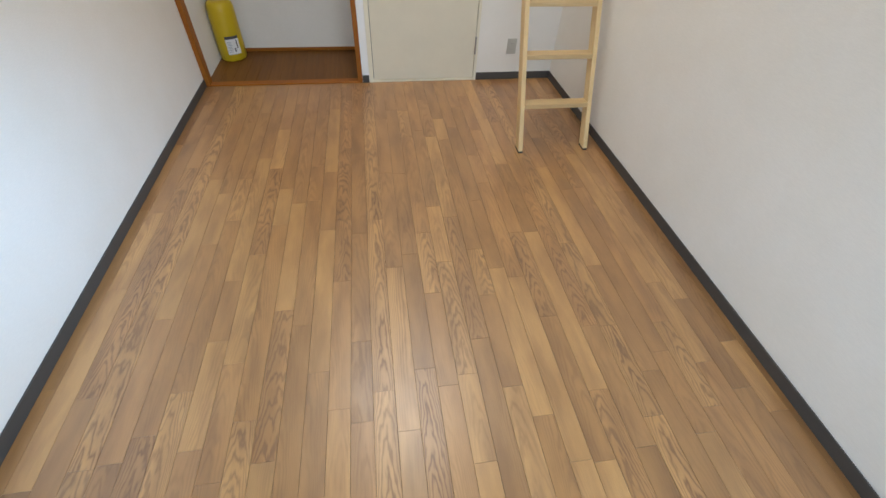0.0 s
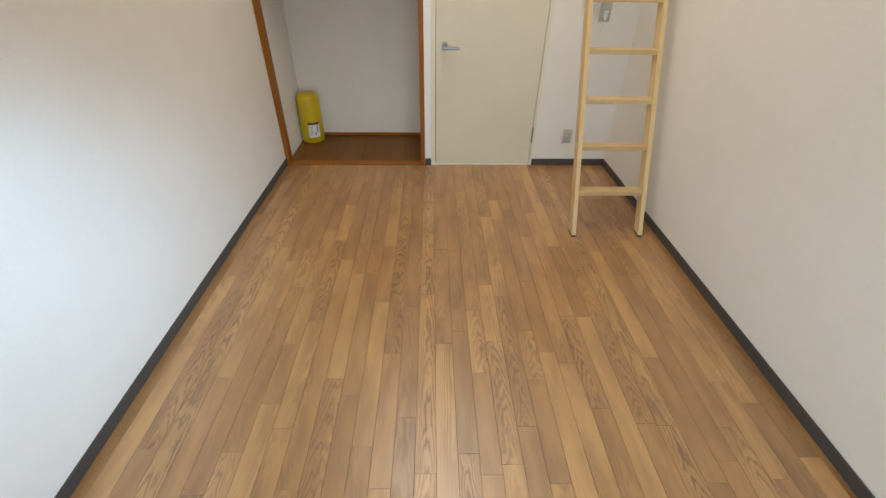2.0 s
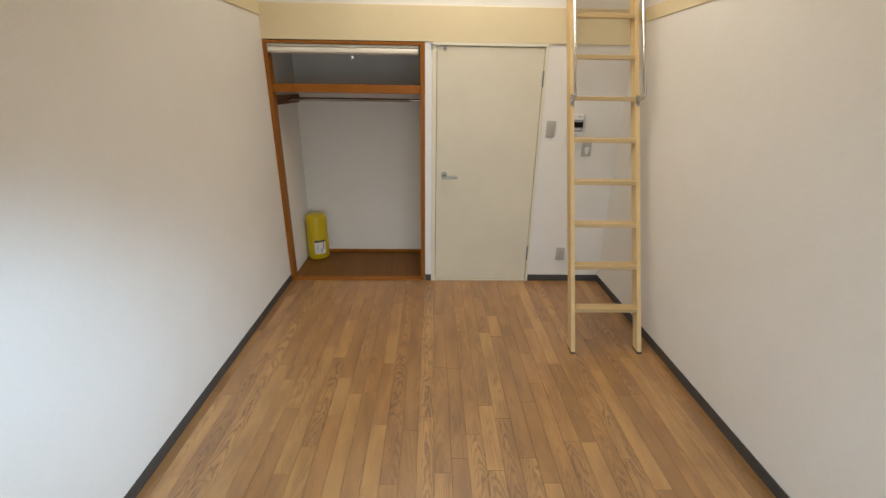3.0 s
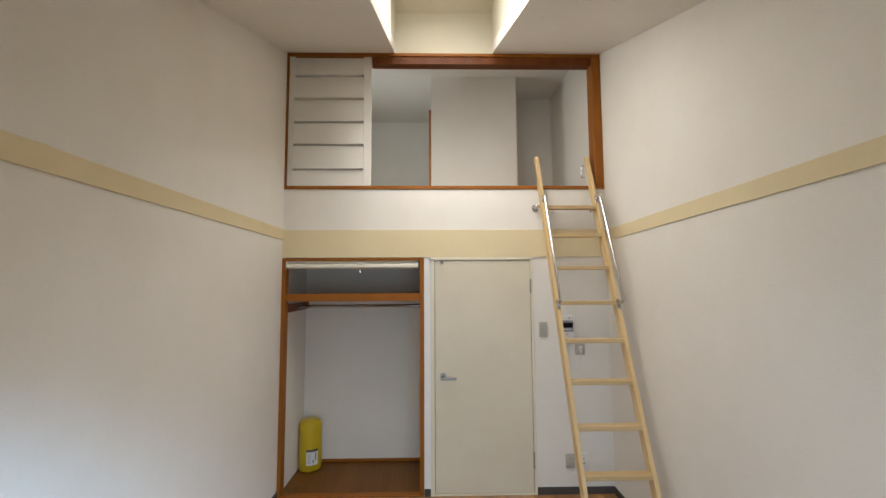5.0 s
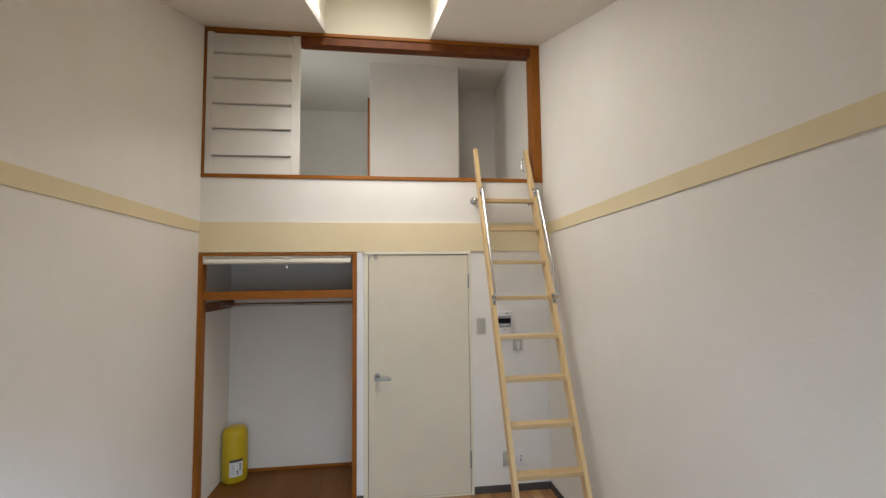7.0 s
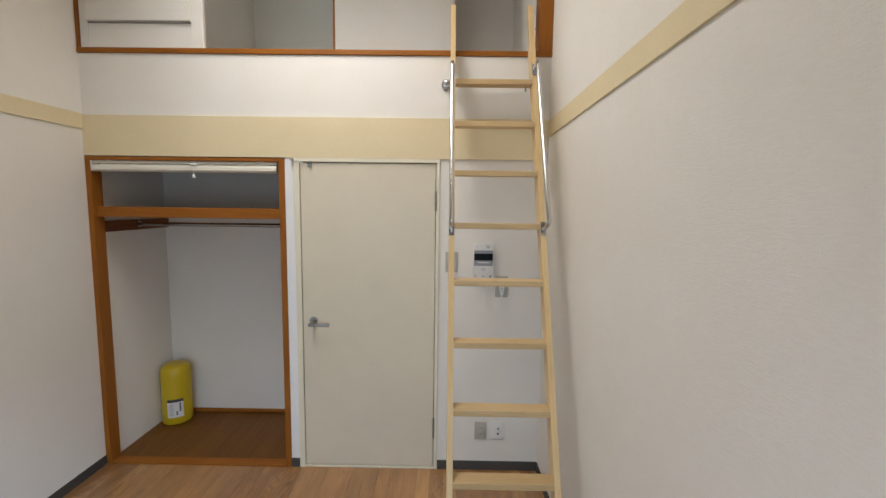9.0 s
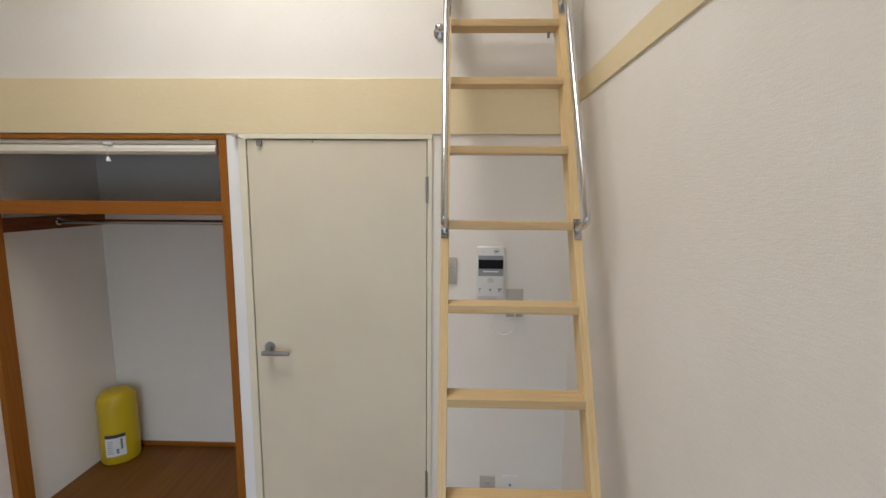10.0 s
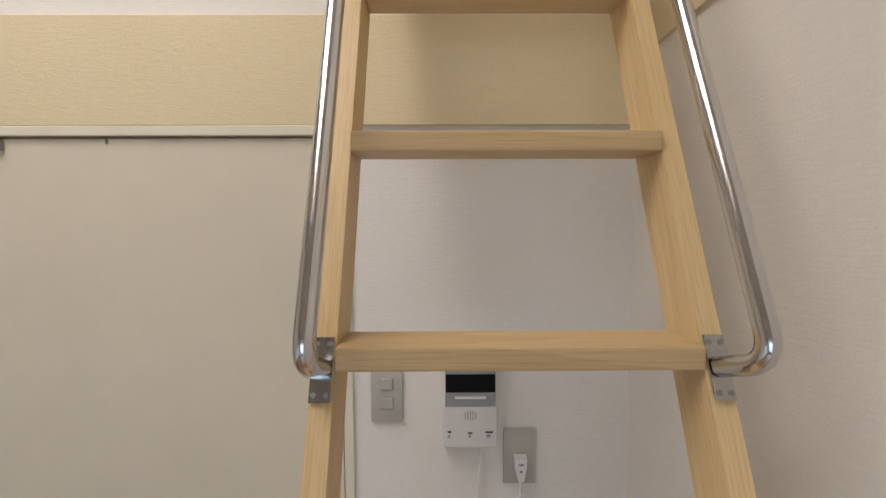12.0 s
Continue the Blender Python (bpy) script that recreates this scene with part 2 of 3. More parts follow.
M_TRIMX = mat("stained_brown_wood_level", (0.27, 0.085, 0.02), 0.38, build=timber((0.275, 0.092, 0.011), (0.365, 0.130, 0.016), "x", 14, 0.12), spec=0.22)
# darker copy of the trim wood, with shade put into its colour
M_TRIMY = mat("stained_brown_wood_shaded", (0.2, 0.06, 0.015), 0.42, build=timber((0.11, 0.030, 0.008), (0.22, 0.07, 0.018), "y", 22, 0.2), spec=0.22)
OAK = {code: mat("oak_" + tone + "_" + figure, TONES[tone], 0.35, build=oak(figure, tone), spec=0.85) for code, tone, figure in (
    ("d", "dark", "plain"), ("m", "middle", "plain"), ("l", "light", "plain"), ("s", "light", "straight"),
    ("a", "light", "arched"), ("b", "middle", "arched"), ("f", "light", "flame"))}
M_GAP = mat("dark_joint", (0.08, 0.04, 0.018), 0.7)
M_CFLOOR = mat("brown_closet_floor", (0.22, 0.09, 0.03), 0.35, build=timber((0.135, 0.050, 0.007), (0.190, 0.078, 0.011), "y", 8, 0.18, (0.4, 0.55)), spec=0.3)
M_PINE = mat("pale_pine", (0.72, 0.53, 0.29), 0.5, build=timber((0.69, 0.49, 0.235), (0.78, 0.58, 0.305), "z", 5, 0.18, (0.4, 0.55)))
# same pine, browner: the shade on the tread fronts is put into the colour
M_PINEX = mat("shaded_pine_tread", (0.72, 0.53, 0.29), 0.5, build=timber((0.60, 0.42, 0.20), (0.71, 0.52, 0.275), "x", 6, 0.28, (0.4, 0.55)))
M_CHROME = mat("chrome", (0.62, 0.62, 0.63), 0.1, 1.0, brushed)
M_STEEL = mat("satin_steel", (0.34, 0.335, 0.32), 0.42, 1.0, satin)
M_ZINC = mat("zinc_plate", (0.46, 0.46, 0.45), 0.28, 1.0, brushed)
M_DARK = mat("black_glass", (0.004, 0.004, 0.005), 0.3, spec=0.15)
M_SCREEN = mat("grey_plastic", (0.30, 0.31, 0.33), 0.4)
M_INK = mat("dark_print", (0.06, 0.06, 0.065), 0.6)
M_YELLOW = mat("yellow_vinyl", (0.60, 0.425, 0.012), 0.33, build=painted((0.60, 0.425, 0.012), 60.0, 0.002))
M_LABEL = mat("white_paper_label", (0.75, 0.74, 0.72), 0.5)
M_BLIND = mat("ivory_blind", (0.74, 0.70, 0.60), 0.5, build=painted((0.74, 0.70, 0.60)))
M_RUBBER = mat("dark_rubber", (0.05, 0.045, 0.04), 0.7)

M_GLASS = bpy.data.materials.new("clear_glass")
M_GLASS.use_nodes = True
gb = M_GLASS.node_tree.nodes["Principled BSDF"]
gb.inputs["Transmission Weight"].default_value = 1.0
gb.inputs["Roughness"].default_value = 0.0
gb.inputs["IOR"].default_value = 1.1


# ---- builders ----
def mesh(name, bm, material, smooth=False):
    me = bpy.data.meshes.new(name)
    bmesh.ops.recalc_face_normals(bm, faces=bm.faces)
    bm.to_mesh(me)
    bm.free()
    me.materials.append(material)
    if smooth:
        me.shade_smooth()
        me.set_sharp_from_angle(angle=radians(35))
    return me


def part(name, bm, material, parent=None, label="", smooth=False):
    ob = new(name, mesh(name, bm, material, smooth))
    if parent:
        ob.parent = parent
        ob.matrix_parent_inverse = parent.matrix_world.inverted()
    return tagged(ob, label)


def thing(name, at, label, category, kind="", group=""):
    ob = new(name)
    ob.location = at
    ob.empty_display_size = 0.05
    bpy.context.view_layer.update()
    return tagged(ob, label, category, group, kind)


def box(x0, x1, y0, y1, z0, z1, bevel=0.0, bm=None, seg=1):
    own = bmesh.new()
    bmesh.ops.create_cube(own, size=1.0)
    for v in own.verts:
        v.co = Vector((x0 + (v.co.x + 0.5) * (x1 - x0), y0 + (v.co.y + 0.5) * (y1 - y0), z0 + (v.co.z + 0.5) * (z1 - z0)))
    if bevel:
        bmesh.ops.bevel(own, geom=own.edges[:], offset=bevel, segments=seg, affect="EDGES", profile=0.6)
    if bm is None:
        return own
    me = bpy.data.meshes.new("tmp")
    own.to_mesh(me)
    own.free()
    bm.from_mesh(me)
    bpy.data.meshes.remove(me)
    return bm


def boxes(list_of, bevel=0.0):
    bm = bmesh.new()
    for b in list_of:
        box(*b, bevel=bevel, bm=bm)
    return bm


def prism(profile, axis, a, b, bm=None):
    """A profile of (u, v) pairs pushed along an axis from a to b. x: (y, z), y: (x, z), z: (x, y)."""
    bm = bm or bmesh.new()
    put3 = {"x": lambda u, v, w: (w, u, v), "y": lambda u, v, w: (u, w, v), "z": lambda u, v, w: (u, v, w)}[axis]
    lo = [bm.verts.new(put3(u, v, a)) for u, v in profile]
    hi = [bm.verts.new(put3(u, v, b)) for u, v in profile]
    bm.faces.new(lo)
    bm.faces.new(hi[::-1])
    n = len(lo)
    for i in range(n):
        bm.faces.new((lo[i], hi[i], hi[(i + 1) % n], lo[(i + 1) % n]))
    return bm


def rod(p, q, r, seg=20, bm=None, r2=None):
    bm = bm or bmesh.new()
    p, q = Vector(p), Vector(q)
    d = q - p
    m = Matrix.Translation((p + q) / 2) @ d.to_track_quat("Z", "Y").to_matrix().to_4x4()
    bmesh.ops.create_cone(bm, cap_ends=True, segments=seg, radius1=r, radius2=r if r2 is None else r2, depth=d.length, matrix=m)
    return bm


def tube(points, r, seg=14, smooth_n=6, bend=0.03):
    """A bent tube through points, its corners rounded."""
    pts = [Vector(p) for p in points]
    line = [pts[0]]
    for i in range(1, len(pts) - 1):
        a, b, c = pts[i - 1], pts[i], pts[i + 1]
        k = min(bend, (a - b).length * 0.49, (c - b).length * 0.49)
        s, e = b + (a - b).normalized() * k, b + (c - b).normalized() * k
        for j in range(smooth_n + 1):
            t = j / smooth_n
            line.append(s * (1 - t) ** 2 + b * 2 * t * (1 - t) + e * t * t)
    line.append(pts[-1])
    bm = bmesh.new()
    loops = []
    side = None
    for i, p in enumerate(line):
        d = (line[min(i + 1, len(line) - 1)] - line[max(i - 1, 0)]).normalized()
        if side is None:
            side = d.orthogonal().normalized()
        side = (side - d * side.dot(d)).normalized()
        up = d.cross(side)
        loops.append([bm.verts.new(p + (side * math.cos(a) + up * math.sin(a)) * r) for a in (2 * math.pi * j / seg for j in range(seg))])
    for a, b in zip(loops, loops[1:]):
        for j in range(seg):
            bm.faces.new((a[j], a[(j + 1) % seg], b[(j + 1) % seg], b[j]))
    bm.faces.new(loops[0][::-1])
    bm.faces.new(loops[-1])
    return bm


def lathe(profile, centre, seg=40):
    """Turns (r, z) pairs round an upright axis."""
    bm = bmesh.new()
    rings = []
    for r, z in profile:
        rings.append([bm.verts.new((centre[0] + r * math.cos(2 * math.pi * j / seg), centre[1] + r * math.sin(2 * math.pi * j / seg), centre[2] + z)) for j in range(seg)])
    for a, b in zip(rings, rings[1:]):
        for j in range(seg):
            bm.faces.new((a[j], a[(j + 1) % seg], b[(j + 1) % seg], b[j]))
    bm.faces.new(rings[0][::-1])
    bm.faces.new(rings[-1])
    return bm


def structure(name, bm, material, label, category="wall"):
    return tagged(part(name, bm, material), label, category, "", "structure")


# ---- plan ----
W, BACK = 2.80, -4.00            # room width; the window wall
SLOPE, TOP = 0.350, 3.81         # ceiling: z = TOP + SLOPE * y
CL_R, CL_TOP, CL_BACK = 1.21, 1.97, 0.70
DR_L, DR_R, DR_TOP = 1.268, 2.152, 1.975
LOFT, LOFT_TOP, LOFT_BACK = 2.572, 4.10, 2.40
SK_L, SK_R, SK_NEAR = 0.954, 1.827, -1.92


def ceil_z(y):
    return TOP + SLOPE * y


# ---- walls, floor, ceiling ----
side_profile = [(BACK - 0.12, -0.1), (LOFT_BACK + 0.1, -0.1), (LOFT_BACK + 0.1, LOFT_TOP + 0.12), (0.75, LOFT_TOP + 0.12),
                (0.0, TOP + 0.15), (BACK - 0.12, ceil_z(BACK - 0.12) + 0.12)]
LW = (0.35, 0.95, 2.85, 3.45)     # small side window of the loft
left_wall = prism([(BACK - 0.12, -0.1), (LW[0], -0.1), (LW[0], TOP + 0.15), (0.0, TOP + 0.15), (BACK - 0.12, ceil_z(BACK - 0.12) + 0.12)], "x", -0.12, 0.0)
boxes_left = ((LW[0], LW[1], -0.1, LW[2]), (LW[0], LW[1], LW[3], LOFT_TOP + 0.12), (LW[1], LOFT_BACK + 0.1, -0.1, LOFT_TOP + 0.12))
for y0, y1, z0, z1 in boxes_left:
    box(-0.12, 0.0, y0, y1, z0, z1, bm=left_wall)
structure("wall_left", left_wall, M_WALL, "white embossed wallpaper wall lit by the window")
structure("wall_right", prism(side_profile, "x", W, W + 0.12), M_WALL, "white embossed wallpaper wall beside the ladder")
structure("wall_far", boxes([
    (DR_R, W, 0, 0.12, 0, DR_TOP),
    (DR_L, DR_R, 0, 0.12, DR_TOP - 0.002, DR_TOP), (0, W, 0, 0.12, DR_TOP, LOFT)]), M_WALL,
    "white wallpaper end wall with closet, door and loft")
structure("wall_post", box(CL_R + 0.002, DR_L, -0.004, 0.12, 0, DR_TOP, 0.0015), M_POST, "white painted post between closet and door")
structure("wall_back", boxes([
    (0, WIN[0], BACK - 0.12, BACK, 0, ceil_z(BACK)), (WIN[1], W, BACK - 0.12, BACK, 0, ceil_z(BACK)),
    (WIN[0], WIN[1], BACK - 0.12, BACK, 0, WIN[2]), (WIN[0], WIN[1], BACK - 0.12, BACK, WIN[3], ceil_z(BACK))]), M_WALL,
    "white wallpaper wall with the balcony window")


def slab(x0, x1, y0, y1, bm):
    prism([(y0, ceil_z(y0)), (y1, ceil_z(y1)), (y1, ceil_z(y1) + 0.1), (y0, ceil_z(y0) + 0.1)], "x", x0, x1, bm)


bm = bmesh.new()
slab(0, SK_L, BACK - 0.12, 0, bm)
slab(SK_R, W, BACK - 0.12, 0, bm)
slab(SK_L, SK_R, BACK - 0.12, SK_NEAR, bm)
structure("ceiling", bm, M_CEIL, "sloping white wallpapered ceiling with a skylight shaft", "ceiling")

# skylight shaft: far face, rising lid, glazed slope, near face, two cheeks
SH = [(0.0, TOP), (0.0, 4.19), (-0.50, 4.365), (-1.75, 3.98), (SK_NEAR, ceil_z(SK_NEAR))]
shaft_side = [(0.0, TOP + 0.1), SH[1], SH[2], SH[3], (SK_NEAR, ceil_z(SK_NEAR) + 0.1)]
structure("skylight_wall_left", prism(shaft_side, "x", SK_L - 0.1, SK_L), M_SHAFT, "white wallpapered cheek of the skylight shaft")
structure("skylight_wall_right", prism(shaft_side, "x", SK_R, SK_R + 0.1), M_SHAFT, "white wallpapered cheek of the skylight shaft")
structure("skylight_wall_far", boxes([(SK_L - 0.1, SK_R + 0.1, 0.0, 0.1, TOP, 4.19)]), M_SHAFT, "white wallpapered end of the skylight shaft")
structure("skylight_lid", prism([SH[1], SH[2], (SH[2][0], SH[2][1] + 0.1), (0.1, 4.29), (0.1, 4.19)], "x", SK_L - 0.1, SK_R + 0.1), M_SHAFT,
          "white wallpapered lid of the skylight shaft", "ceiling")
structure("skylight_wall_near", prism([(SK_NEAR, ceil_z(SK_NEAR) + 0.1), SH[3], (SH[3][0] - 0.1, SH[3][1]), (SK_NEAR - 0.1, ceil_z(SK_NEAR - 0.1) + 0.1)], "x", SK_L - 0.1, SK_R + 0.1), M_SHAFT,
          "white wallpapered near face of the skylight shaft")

floor = structure("floor", boxes([(0, W, BACK - 0.12, 0.0, -0.10, -0.004)]), M_GAP, "oak-look strip flooring with staggered joints", "floor")

rosette = thing("ceiling_socket", (1.414, -1.995, ceil_z(-1.995)), "small grey ceiling socket at the skylight edge", "socket")
part("socket_body", box(1.390, 1.438, -2.02, -1.97, ceil_z(-1.995) - 0.028, ceil_z(-1.995) + 0.012, 0.004), M_PLATE, rosette)

# baseboards
for nm, b in (("baseboard", (0, 0.007, BACK, -0.001, 0, 0.06)), ("baseboard", (W - 0.007, W, BACK, 0, 0, 0.06)),
              ("baseboard", (DR_R + 0.002, W - 0.007, -0.007, 0, 0, 0.06)), ("baseboard", (CL_R + 0.004, DR_L - 0.002, -0.011, -0.004, 0, 0.06))):
    structure(nm, box(*b, bevel=0.0015), M_BASE, "dark grey vinyl baseboard along the wall", "baseboard")

# cream bands
structure("trim_band_end", boxes([(0.0, W - 0.012, -0.010, 0.0, 1.976, 2.215)], 0.001), M_BAND, "cream wallpapered band over closet and door", "trim")
structure("trim_band_left", boxes([(0, 0.009, BACK, -0.011, 2.130, 2.220)], 0.0012), M_BAND, "cream band running along the white wall", "trim")
structure("trim_band_right", prism([(BACK, 2.170), (-0.011, 2.114), (-0.011, 2.206), (BACK, 2.256)], "x", W - 0.009, W), M_BAND, "cream band running along the white wall", "trim")

# ---- loft ----
structure("loft_floor", boxes([(0, W, 0.12, LOFT_BACK, LOFT - 0.12, LOFT)]), M_CFLOOR, "brown boarded loft floor", "floor")
structure("loft_ceiling", prism([(0.1, TOP + 0.045), (0.75, LOFT_TOP), (LOFT_BACK, LOFT_TOP), (LOFT_BACK, LOFT_TOP + 0.1), (0.7, LOFT_TOP + 0.1), (0.1, TOP + 0.15)], "x", 0, W),
          M_CEIL, "white wallpapered loft ceiling", "ceiling")
structure("loft_wall_back", boxes([(0, 1.27, LOFT_BACK, LOFT_BACK + 0.1, LOFT, LOFT_TOP)]), M_WALL, "white wallpaper back wall of the loft")
structure("loft_wall_block", boxes([(1.27, 2.235, 1.0, LOFT_BACK + 0.1, LOFT, LOFT_TOP)]), M_WALL, "white wallpapered box wall standing in the loft")
structure("loft_wall_niche", boxes([(2.235, W, 1.60, 1.70, LOFT, LOFT_TOP)]), M_WALL, "white wallpaper end of the loft niche")
structure("loft_post_trim", box(1.245, 1.27, 1.03, 1.09, LOFT, 3.72, 0.002), M_TRIM, "brown wooden edge trim on the loft wall", "trim")

opening = thing("loft_opening_frame", (1.4, 0.05, LOFT), "brown stained wooden frame round the loft opening", "frame", "structure")
part("sill", box(0, W, -0.012, 0.13, LOFT, LOFT + 0.03, 0.003), M_TRIMX, opening)
part("jamb", box(0, 0.014, -0.008, 0.12, LOFT + 0.03, TOP - 0.03, 0.002), M_TRIM, opening)
part("jamb", box(W - 0.078, W, -0.008, 0.12, LOFT + 0.03, TOP - 0.03, 0.003), M_TRIM, opening)
part("head", box(0, W, -0.008, 0.13, TOP - 0.028, TOP - 0.001, 0.002), M_TRIMX, opening)
structure("loft_lintel", boxes([(0, SK_L - 0.1, 0.0, 0.13, TOP, TOP + 0.15), (SK_R + 0.1, W, 0.0, 0.13, TOP, TOP + 0.15), (SK_L - 0.1, SK_R + 0.1, 0.1, 0.13, TOP, TOP + 0.15)]), M_WALL, "plain wallpapered lintel over the loft opening")
# shadow of the grooves is in the darker wood colour of tracks and backing
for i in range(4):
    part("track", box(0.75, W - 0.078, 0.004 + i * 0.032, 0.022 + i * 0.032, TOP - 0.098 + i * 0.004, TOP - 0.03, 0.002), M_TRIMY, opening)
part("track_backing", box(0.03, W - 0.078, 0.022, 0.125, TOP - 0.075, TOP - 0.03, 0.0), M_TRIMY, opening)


def shutter():
    t = thing("sliding_shutter", (0.4, 0.03, LOFT + 0.03), "white sliding shutter of lapped boards in the loft opening", "shutter")
    z0, z1, x0, x1 = LOFT + 0.032, TOP - 0.032, 0.018, 0.747
    part("stile", box(x1 - 0.068, x1, 0.004, 0.034, z0, z1, 0.003), M_PANEL, t)
    part("stile", box(x0, x0 + 0.050, 0.004, 0.034, z0, z1, 0.003), M_PANEL, t)
    part("backing", box(x0 + 0.050, x1 - 0.068, 0.036, 0.041, z0, z1), M_PANEL, t)
    edges = [z0, 2.755, 2.976, 3.182, 3.395, 3.605, z1]
    for a, b in zip(edges, edges[1:]):
        prof = [(0.012, b - 0.010), (0.034, b - 0.010), (0.034, a), (-0.012, a), (-0.012, a + 0.012)]
        if a == z0:
            prof = [(0.012, b - 0.010), (0.034, b - 0.010), (0.034, a), (0.004, a)]
        part("board", prism(prof, "x", x0 + 0.050, x1 - 0.068), M_PANEL, t)
    return t


shutter()

grip = thing("grab_bar", (W - 0.012, 0.47, 2.79), "small chrome grab bar on the loft side wall", "grab bar")
part("bar", tube([(W, 0.47, 2.795), (W - 0.03, 0.47, 2.795), (W - 0.03, 0.47, 2.915), (W, 0.47, 2.915)], 0.007, 12, 5, 0.02), M_CHROME, grip, smooth=True)

# ---- closet ----
structure("closet_wall_back", boxes([(0, CL_R + 0.05, CL_BACK, CL_BACK + 0.06, 0, 2.3)]), M_WALL, "white wallpaper back of the closet")
structure("closet_wall_right", boxes([(CL_R - 0.004, CL_R + 0.05, 0.12, CL_BACK, 0, 2.3)]), M_WALL, "white wallpaper side of the closet")
structure("closet_ceiling", boxes([(0, CL_R, 0.12, CL_BACK, 2.28, 2.34)]), M_WALL, "white closet ceiling", "ceiling")
closet_floor = structure("closet_floor", boxes([(0, CL_R, 0.0, CL_BACK, -0.10, 0.001)]), M_GAP, "dark brown boarded closet floor", "floor")
structure("closet_baseboard", box(0.0, CL_R - 0.004, CL_BACK - 0.012, CL_BACK, 0.006, 0.034, 0.002), M_TRIMX, "brown wooden strip along the closet back", "baseboard")

frame_c = thing("closet_frame", (0.6, 0.03, 0.0), "brown stained wooden frame round the open closet", "frame", "structure")
part("post", box(0.0, 0.032, -0.010, 0.075, 0.0, CL_TOP - 0.020, 0.002), M_TRIM, frame_c)
part("post", box(CL_R - 0.034, CL_R + 0.002, -0.010, 0.075, 0.0, CL_TOP - 0.020, 0.002), M_TRIM, frame_c)
part("head", box(0.0, CL_R + 0.002, -0.010, 0.11, CL_TOP - 0.020, CL_TOP, 0.002), M_TRIMX, frame_c)
part("sill", box(0.032, CL_R - 0.034, -0.010, 0.06, 0.0, 0.010, 0.002), M_TRIMX, frame_c)

shelf = thing("closet_shelf", (0.6, 0.3, 1.6), "brown stained wooden shelf fixed across the closet", "shelf")
part("front_board", box(0.032, CL_R - 0.034, 0.012, 0.045, 1.604, 1.668, 0.002), M_TRIMX, shelf)
part("shelf_board", box(0.0, CL_R - 0.004, 0.045, CL_BACK, 1.628, 1.655), M_TRIMX, shelf)
# ledgers under the shelf use the same shaded wood colour
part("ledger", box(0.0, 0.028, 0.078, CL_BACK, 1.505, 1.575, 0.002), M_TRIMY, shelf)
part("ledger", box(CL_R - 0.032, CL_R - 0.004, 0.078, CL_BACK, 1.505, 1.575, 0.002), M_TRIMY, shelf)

rail = thing("clothes_rail", (0.6, 0.37, 1.53), "chrome clothes rail under the closet shelf", "clothes rail")
part("pole", rod((0.032, 0.37, 1.545), (CL_R - 0.036, 0.37, 1.545), 0.014), M_ROD, rail, smooth=True)
for x in (0.0285, CL_R - 0.0405):
    part("socket", rod((x, 0.37, 1.545), (x + 0.008, 0.37, 1.545), 0.021), M_CHROME, rail, smooth=True)


def blind():
    t = thing("closet_blind", (0.6, 0.02, 1.91), "ivory pleated closet blind raised under the brown frame", "blind")
    x0, x1 = 0.036, 1.165
    part("head_rail", rod((x0, 0.012, 1.9335), (x1, 0.012, 1.9335), 0.0105, 24), M_BLIND, t, smooth=True)
    part("rolled_cloth", rod((x0 + 0.004, 0.014, 1.898), (x1 - 0.004, 0.014, 1.898), 0.0225, 32), M_BLIND, t, "ivory cloth rolled up tight", True)
    part("bottom_bar", box(x0 + 0.006, x1 - 0.006, -0.011, -0.005, 1.886, 1.894, 0.002), M_BLIND, t)
    part("end_bracket", box(x1, x1 + 0.004, -0.008, 0.040, 1.878, 1.9425, 0.002), M_STEEL, t)
    part("end_bracket", box(x0 - 0.0035, x0 + 0.0005, -0.008, 0.040, 1.878, 1.9425, 0.002), M_WHITE, t)
    part("cord_guide", box(0.645, 0.685, -0.014, -0.003, 1.918, 1.930, 0.002), M_WHITE, t)
    part("cord", rod((0.664, -0.013, 1.862), (0.664, -0.013, 1.920), 0.0012, 8), M_WHITE, t)
    part("knob", lathe([(0.001, 0.022), (0.005, 0.02), (0.008, 0.010), (0.011, 0.003), (0.009, 0.0)], (0.664, -0.013, 1.842), 18), M_WHITE, t, "white teardrop pull", True)
    for x in (0.13, 1.06):
        part("clip", box(x, x + 0.028, -0.008, 0.02, 1.940, 1.9435, 0.001), M_WHITE, t)
    t.location.z += 0.006


blind()


